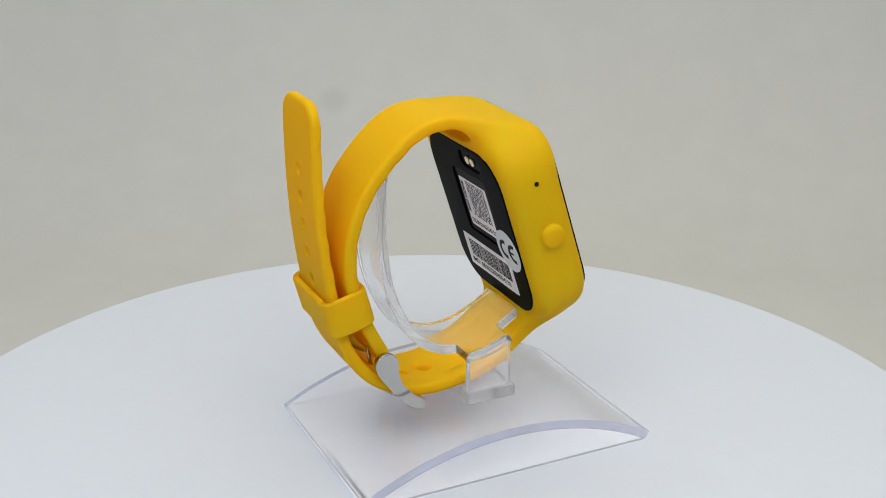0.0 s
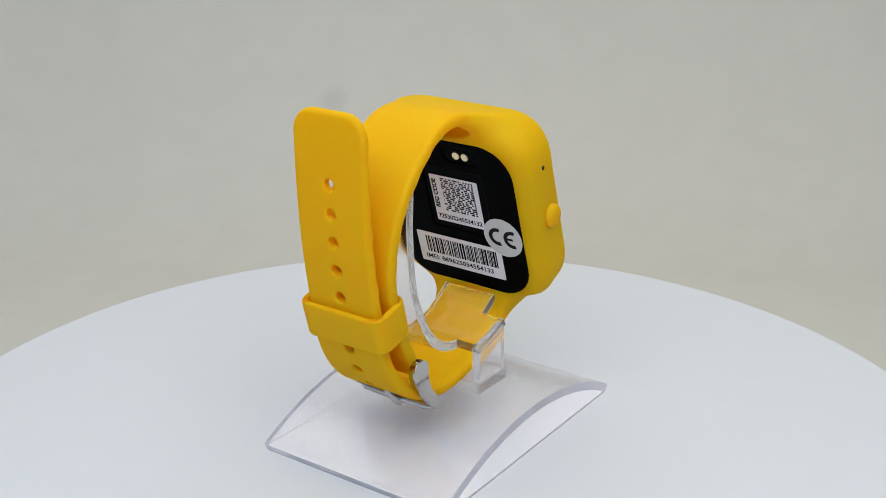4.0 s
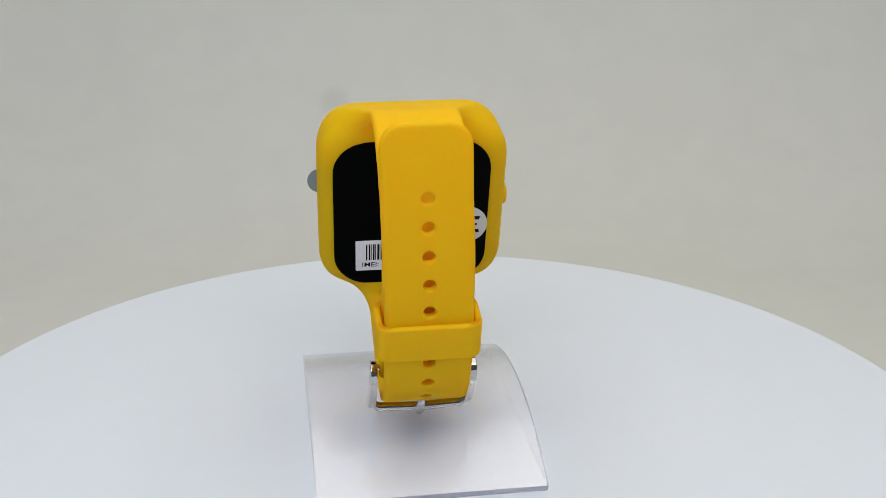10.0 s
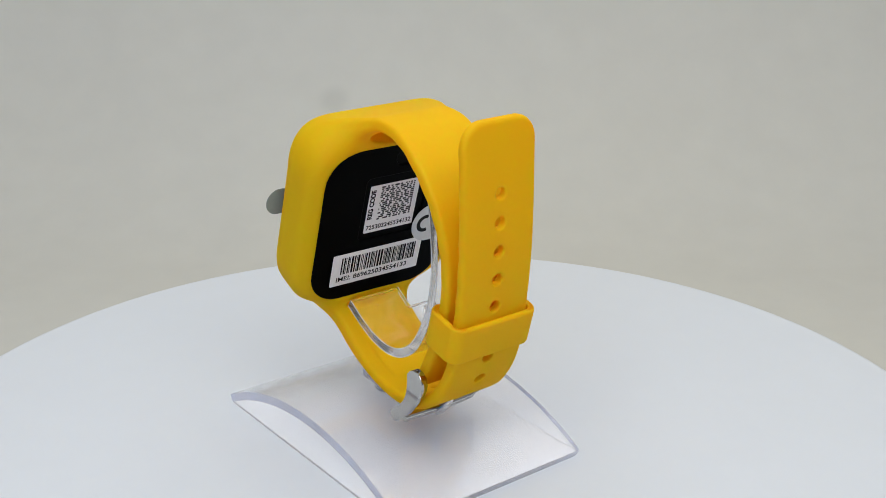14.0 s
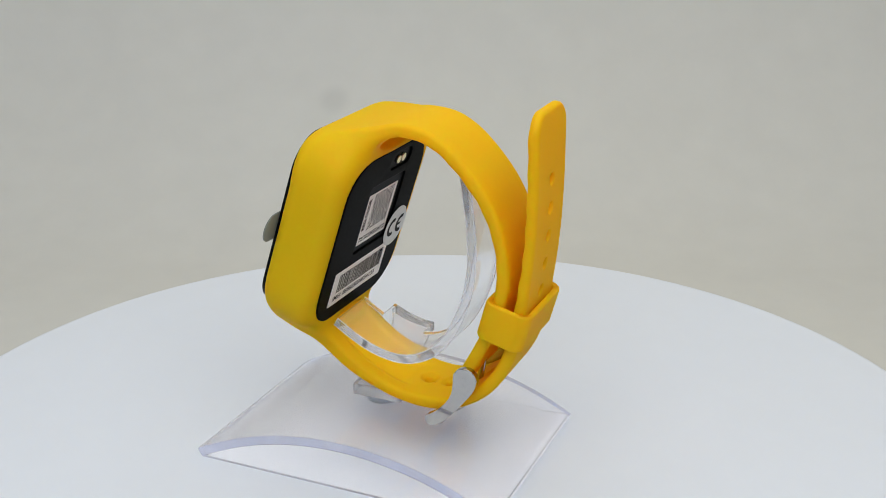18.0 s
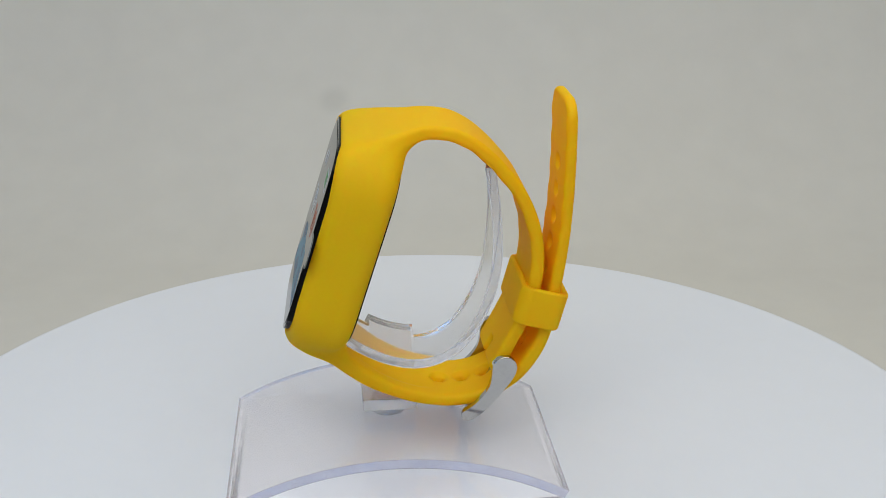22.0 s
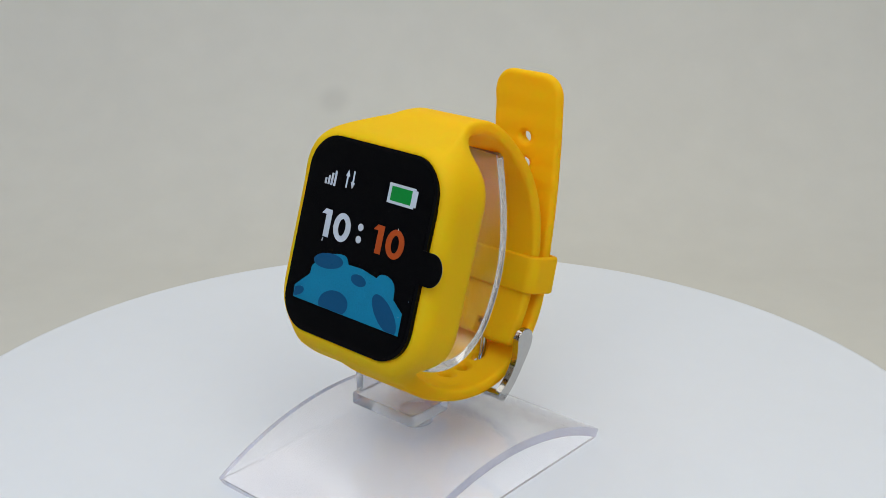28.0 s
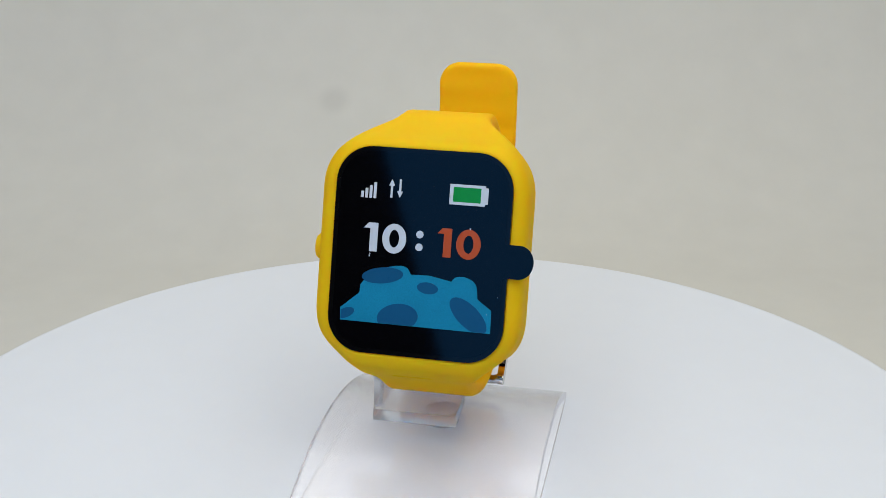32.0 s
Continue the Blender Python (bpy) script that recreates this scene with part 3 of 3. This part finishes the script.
    d_up = np.min(np.hypot(C[:, 1][:, None] - UPPER[::3, 0], C[:, 2][:, None] - UPPER[::3, 1]), axis=1)
    d_dn = np.min(np.hypot(C[:, 1][:, None] - LOWER[::3, 0], C[:, 2][:, None] - LOWER[::3, 1]), axis=1)
    which = np.where(w > -15.5, 0, np.where(d_up < d_dn, 1, 2))
    made = []
    for k in range(3):
        q = quads[which == k]
        used, inv = np.unique(q, return_inverse=True)
        me = bpy.data.meshes.new("cover")
        me.from_pydata((P[used] * MM).tolist(), [], inv.reshape(-1, 4).tolist())
        for p in me.polygons:
            p.use_smooth = True
        me.normals_split_custom_set_from_vertices(N[used].tolist())
        made.append(me)
    return made


def flat(name, outline, w0, w1, material, parent, label="", bevel=0.0):
    return part(name, prism(outline, w0, w1, bevel), material, parent, label, smooth=bevel > 0, m=CASE)


def pierced(outline, holes, w0, w1, bevel):
    """A plate with holes through it, from w0 to w1, the upper edges of its rim and holes rounded."""
    bm = bmesh.new()
    loops = []
    for loop in [outline] + holes:
        vs = [bm.verts.new((x, v, w0)) for x, v in loop]
        loops += [bm.edges.new((vs[i], vs[(i + 1) % len(vs)])) for i in range(len(vs))]
    bmesh.ops.triangle_fill(bm, edges=loops, use_beauty=True)
    faces = list(bm.faces)
    made = bmesh.ops.extrude_face_region(bm, geom=faces)["geom"]
    up = [g for g in made if isinstance(g, bmesh.types.BMVert)]
    bmesh.ops.translate(bm, verts=up, vec=(0, 0, w1 - w0))
    bm.normal_update()
    rim = [e for e in bm.edges if all(abs(q.co.z - w1) < 1e-5 for q in e.verts) and any(abs(f.normal.z) < 0.5 for f in e.link_faces)]
    bmesh.ops.bevel(bm, geom=rim, offset=bevel, segments=2, affect="EDGES", profile=0.5)
    return bm


def lettering(name, text, x, v, size, w, material, parent, bold=0.0, back=False, turn=0.0, stretch=1.0):
    """Words in the built-in font as a thin raised print on the face or on the back of the case."""
    cu = bpy.data.curves.new(name, "FONT")
    cu.body, cu.size, cu.align_x, cu.align_y = text, size, "CENTER", "CENTER"
    cu.offset, cu.extrude = bold, 0.012
    tmp = bpy.data.objects.new(name, cu)
    scene.collection.objects.link(tmp)
    me = bpy.data.meshes.new_from_object(tmp.evaluated_get(bpy.context.evaluated_depsgraph_get()))
    bpy.data.objects.remove(tmp)
    side = Matrix.Diagonal((-1, 1, -1, 1)) if back else Matrix.Identity(4)
    me.transform(Matrix.Scale(MM, 4) @ CASE @ Matrix.Translation((x, v, w)) @ side @ Matrix.Rotation(radians(turn), 4, "Z") @ Matrix.Diagonal((stretch, 1, 1, 1)))
    return link_mesh(name, me, material, parent)


def digits(name, x, v, material, parent):
    """The number 10 in heavy geometric numerals, printed on the film; x is its start, v its middle."""
    h = 2.85
    flat(name, [(x + 1.35, v - h), (x + 2.95, v - h), (x + 2.95, v + h), (x + 1.0, v + h), (x, v + 1.75), (x + 1.35, v + 1.75)], -0.555, -0.53, material, parent)
    bm = bmesh.new()
    k = 40
    rings = []
    for a, b, w in ((2.45, 2.95, -0.555), (2.45, 2.95, -0.53), (1.0, 1.75, -0.53), (1.0, 1.75, -0.555)):
        rings.append([bm.verts.new((px, pv, w)) for px, pv in ellipse(x + 6.35, v, a, b, 0, k)])
    for r0, r1 in zip(rings, rings[1:] + rings[:1]):
        for i in range(k):
            bm.faces.new((r0[i], r0[(i + 1) % k], r1[(i + 1) % k], r1[i]))
    part(name, bm, material, parent, m=CASE)


def watch():
    wt = thing("smart_watch", "yellow silicone child's smart watch fastened round the clear stand", "watch")
    cover, upper, lower = silicone_cover()
    link_mesh("case_cover", cover, SILICONE, wt, "matt yellow silicone case cover")
    link_mesh("buckle_strap", upper, SILICONE, wt)
    link_mesh("hole_strap", lower, SILICONE, wt, "yellow strap end with a row of round holes")

    flat("watch_body", round_rect(3.0, 0.0, 17.8, 19.9, 8.4), -12.58, -2.3, BLACK_PLASTIC, wt, "black plastic watch body inside the cover")
    # glass and the printed film on it
    glass = flat("glass", round_rect(CX + 0.15, 0.1, 17.85, 20.55, 7.3), -2.25, -0.65, GLASS_BLACK, wt, "black glass front", 0.6)
    film = flat("screen_film", round_rect(CX + 0.2, 0.15, 16.95, 19.65, 6.6), -0.64, -0.56, FILM_BLACK, wt, "protective film with a printed clock face")
    tab = [(19.6, 3.3), (23.1, 3.3)] + [(23.1 + 2.9 * math.sin(radians(a)), 0 + 3.3 * math.cos(radians(a))) for a in range(10, 180, 10)] + [(23.1, -3.3), (19.6, -3.3)]
    flat("pull_tab", tab, -0.60, -0.52, FILM_BLACK, film, "black pull tab of the film")
    flat("pull_tab_back", tab, -0.70, -0.605, FILM_GREY, film, "grey underside of the pull tab")
    p0, p1 = -0.555, -0.53
    for i in range(4):
        x = -9.45 + 0.86 * i
        flat("signal_bar", [(x, 10.4), (x + 0.58, 10.4), (x + 0.58, 11.7 + 0.62 * i), (x, 11.7 + 0.62 * i)], p0, p1, PRINT_WHITE, film)
    for x, s in ((-3.2, 1), (-1.5, -1)):
        c = 12.6 - 0.1 * s
        flat("arrow", [(x - 0.22, c - 1.75 * s), (x + 0.22, c - 1.75 * s), (x + 0.22, c + 0.6 * s), (x + 0.62, c + 0.6 * s), (x, c + 1.9 * s),
                       (x - 0.62, c + 0.6 * s), (x - 0.22, c + 0.6 * s)][::s], p0, p1, PRINT_WHITE, film)
    flat("battery_frame", [(8.5, 10.3), (15.6, 10.3), (15.6, 10.7), (16.2, 10.7), (16.2, 13.9), (15.6, 13.9), (15.6, 14.3), (8.5, 14.3)], p0, p1, PRINT_WHITE, film)
    flat("battery_charge", round_rect(12.0, 12.3, 2.75, 1.45, 0.1, 2), p1 + 0.004, p1 + 0.02, PRINT_GREEN, film)
    digits("hour_digit", -8.4, 2.7, PRINT_WHITE, film)
    for v in (1.4, 3.9):
        flat("colon_dot", ellipse(3.1, v, 0.75, 0.75, 0, 24), p0, p1, PRINT_WHITE, film)
    digits("minute_digit", 6.6, 2.7, PRINT_RED, film)
    for x, v, r in ((13.1, 5.75, 0.12), (-6.9, -1.0, 0.14), (-6.8, -0.6, 0.1), (17.6, -10.6, 0.06), (19.5, -7.1, 0.05)):
        flat("dust_speck", ellipse(x, v, r, 1.6 * r, 20, 10), p1 + 0.006, p1 + 0.02, PRINT_WHITE, film)
    mound = glide([(-8.3, -6.9), (-6.6, -4.8), (-3.7, -3.3), (-0.9, -2.6), (0.9, -2.8), (1.9, -4.1)], 5)
    knob = glide([(10.1, -4.8), (10.9, -3.9), (12.6, -3.7), (14.4, -4.4), (15.2, -5.6), (15.5, -7.8)], 5)
    moon = [(-12.0, -14.3), (-12.2, -11.8), (-8.4, -8.5)] + [tuple(q) for q in mound] + [(5.7, -4.0)] + [tuple(q) for q in knob] + [(18.4, -9.8), (18.5, -14.3)]
    flat("moon_picture", moon, p0, p1, PRINT_BLUE, film, "blue cratered moon printed on the film")
    for cx, cy, a, b, turn in ((-3.9, -4.75, 4.25, 1.6, 8), (5.4, -6.5, 2.15, 1.15, -4), (-0.3, -12.8, 4.2, 2.7, 10)):
        pts = [(x, max(y, -14.25)) for x, y in ellipse(cx, cy, a, b, turn)]
        flat("crater", pts, p1 + 0.004, p1 + 0.02, PRINT_NAVY, film)
    pts = [(min(x, 18.3), max(y, -14.25)) for x, y in ellipse(13.9, -11.2, 4.7, 2.15, -40)]
    flat("crater", pts, p1 + 0.004, p1 + 0.02, PRINT_NAVY, film)
    pts = [(max(x, -11.95), max(y, -14.25)) for x, y in ellipse(-11.0, -12.8, 1.9, 0.95, 25)]
    flat("crater", pts, p1 + 0.004, p1 + 0.02, PRINT_NAVY, film)

    # back plate, its recesses, contacts and stickers
    back = flat("back_plate", round_rect(2.85, -0.6, 17.7, 19.9, 8.3), -14.0, -12.6, BLACK_PLASTIC, wt, "black plastic back plate")
    holes = [round_rect(-1.9, 15.8, 4.9, 2.0, 1.9), round_rect(1.6, 3.3, 8.2, 8.2, 1.2)]
    part("back_skin", pierced(round_rect(2.85, -0.6, 17.7, 19.9, 8.3), holes, -13.98, -14.45, 0.3), BLACK_PLASTIC, back, "black skin with two sunk panels", True, CASE)
    flat("contact_panel", holes[0], -14.02, -14.005, PANEL_BLACK, back)
    for x in (-0.75, -3.1):
        flat("contact", ellipse(x, 15.8, 0.95, 0.95, 0, 24), -14.5, -14.0, GOLD, back, "round gilt charging contact", 0.1)
    flat("inset_panel", holes[1], -14.02, -14.005, PANEL_BLACK, back)
    qr = flat("code_label", round_rect(1.85, 2.95, 6.6, 6.3, 0.3, 3), -14.10, -14.025, PAPER, back, "white paper sticker with printed code")
    bm, rng = bmesh.new(), random.Random(3)          # dense print as rows of plain bars
    for row in range(17):
        v, x = -0.15 + 0.53 * row, -3.5
        while x < 5.3:
            wd = min(rng.choice((0.4, 0.5, 0.9, 1.3)), 5.45 - x)
            for q in [[(x, v), (x + wd, v), (x + wd, v + 0.4), (x, v + 0.4)]]:
                bm.faces.new([bm.verts.new((px, pv, -14.112)) for px, pv in q])
            x += wd + rng.choice((0.3, 0.4, 0.5, 0.9))
    part("code_print", bm, INK, qr, "rows of short black printed bars", m=CASE)
    lettering("label_words", "REG CODE", 7.4, 4.2, 1.6, -14.115, INK, qr, 0.07, True, 90)
    lettering("label_number", "725303245534132", 1.9, -2.05, 1.6, -14.115, INK, qr, 0.03, True, 0, 1.02)
    bar = flat("barcode_label", round_rect(3.6, -12.0, 12.0, 4.35, 0.3, 3), -14.56, -14.46, PAPER, back, "white paper sticker with a barcode")
    x, rng = -6.9, random.Random(7)
    while x < 13.4:
        wd = rng.choice((0.18, 0.2, 0.36, 0.52))
        flat("barcode_bar", [(x, -13.3), (x + wd, -13.3), (x + wd, -8.7), (x, -8.7)], -14.585, -14.565, INK, bar)
        x += wd + rng.choice((0.13, 0.15, 0.24, 0.32))
    lettering("barcode_words", "IMEI:", 12.15, -14.7, 1.8, -14.575, INK, bar, 0.012, True, 0, 1.12)
    lettering("barcode_number", "869625034554133", 2.1, -14.7, 1.8, -14.575, INK, bar, 0.03, True, 0, 1.1)
    ce = flat("mark_sticker", ellipse(-9.75, -3.95, 5.1, 5.1, 0, 48), -14.66, -14.59, FOIL, back, "round pearly foil sticker with CE mark")

    def arc_bar(cx, r0, r1):
        a = [radians(d) for d in range(70, 291, 10)]
        out = [(cx - r1 * math.cos(t), -3.95 + r1 * math.sin(t)) for t in a]
        return out + [(cx - r0 * math.cos(t), -3.95 + r0 * math.sin(t)) for t in a[::-1]]
    for cx in (-8.35, -12.3):
        flat("mark_letter", arc_bar(cx, 1.4, 2.36), -14.69, -14.665, INK, ce)
    flat("mark_letter", [(-12.4, -4.25), (-10.6, -4.25), (-10.6, -3.65), (-12.4, -3.65)], -14.69, -14.665, INK, ce)

    # button, microphone hole and speaker slit
    bm = lathe([(0, 1.15), (1.6, 1.12), (2.3, 0.9), (2.65, 0.45), (2.75, -0.6), (0, -0.6)], 40)
    part("button", bm, SILICONE, wt, "round raised side button", True,
         Matrix.Translation((-18.9, -19.2, 53.4)) @ Matrix.Rotation(radians(-90), 4, "Y"))
    bm = lathe([(0, 0.05), (0.5, 0.05), (0.5, -0.6), (0, -0.6)], 20)
    part("microphone_hole", bm, INK, wt, "", False, Matrix.Translation((-18.62, -15.0, 65.3)) @ Matrix.Rotation(radians(-90), 4, "Y"))

    # keeper ring of the strap
    u, e = Vector((0, 0.26, 0.966)), Vector((0, 0.966, -0.26))
    outer, inner = round_rect(0, 0, 10.8, 5.25, 2.6, 8), round_rect(0, 0, 9.4, 3.8, 1.3, 8)
    bm = bmesh.new()
    loops = [[bm.verts.new((x, y, z)) for x, y in ol] for ol, z in ((outer, -4.3), (outer, 4.3), (inner, 4.3), (inner, -4.3))]
    k = len(outer)
    for a, b in zip(loops, loops[1:] + loops[:1]):
        for i in range(k):
            bm.faces.new((a[i], a[(i + 1) % k], b[(i + 1) % k], b[i]))
    rim = [ed for ed in bm.edges if abs(ed.verts[0].co.z - ed.verts[1].co.z) < 1e-6]
    bmesh.ops.bevel(bm, geom=rim, offset=0.6, segments=3, affect="EDGES", profile=0.5)
    m = Matrix(((1, 0, 0, 4.2), (0, e.y, u.y, 22.0), (0, e.z, u.z, 38.1), (0, 0, 0, 1)))
    part("keeper", bm, SILICONE, wt, "yellow silicone strap keeper", True, m)

    # buckle
    curve = glide([(14.5, 27.7), (14.4, 26.4), (13.9, 23.6), (12.4, 20.2), (10.2, 17.2), (7.8, 15.0), (5.2, 13.5)], 8)
    run = arc_length(curve)
    even = np.linspace(0, run[-1], 64)
    curve, run = np.stack([np.interp(even, run, curve[:, c]) for c in (0, 1)], 1), even
    half = 1.35 + 1.3 * np.exp(-((run - 2.4) / 4.2) ** 2)
    for far, r in ((run, 2.2), (run[-1] - run, 1.1)):                # rounded ends
        half = half * np.sqrt(np.clip(1 - (1 - np.clip(far / r, 0.03, 1)) ** 2, 0, 1))
    buckle = part("buckle_frame", ribbon(curve, half, 14.0, 15.5, 0.26, 2), STEEL, wt, "polished steel buckle", True)
    part("buckle_arm", ribbon(curve, half, -7.3, -5.8, 0.26, 2), STEEL, buckle, smooth=True)
    part("crossbar", rod([(-6.6, 6.9, 14.4), (-5.0, 7.4, 13.3), (4.1, 7.6, 13.0), (13.2, 7.4, 13.3), (14.8, 6.9, 14.4)], 1.05, 14), STEEL, buckle, smooth=True)
    part("spring_bar", rod([(-6.6, 14.0, 26.2), (14.8, 14.0, 26.2)], 0.6), STEEL, buckle, smooth=True)
    part("prong", rod([(4.0, 14.0, 26.4), (4.0, 13.6, 22.4), (4.0, 13.0, 19.2), (4.0, 11.6, 16.2), (4.0, 8.9, 13.2), (4.0, 7.2, 11.9)], [1.0, 0.75, 0.75, 0.75, 1.1, 1.1]), STEEL, buckle, smooth=True)
    return wt


WATCH = watch()


def motions():
    """The platform turns evenly and carries the stand and the watch round."""
    turn = [(t, RATE * (t - 16) + OFFSET) for t in range(33)]
    walk(TURNTABLE, [(t, pose(-0.0005, -0.0021, 0, 0, 0, a)) for t, a in turn])
    walk(STAND, [(t, pose(0, 0, 0, 0, 0, a)) for t, a in turn])
    walk(WATCH, [(t, pose(0, 0, 0, 0, 0, a)) for t, a in turn])


motions()
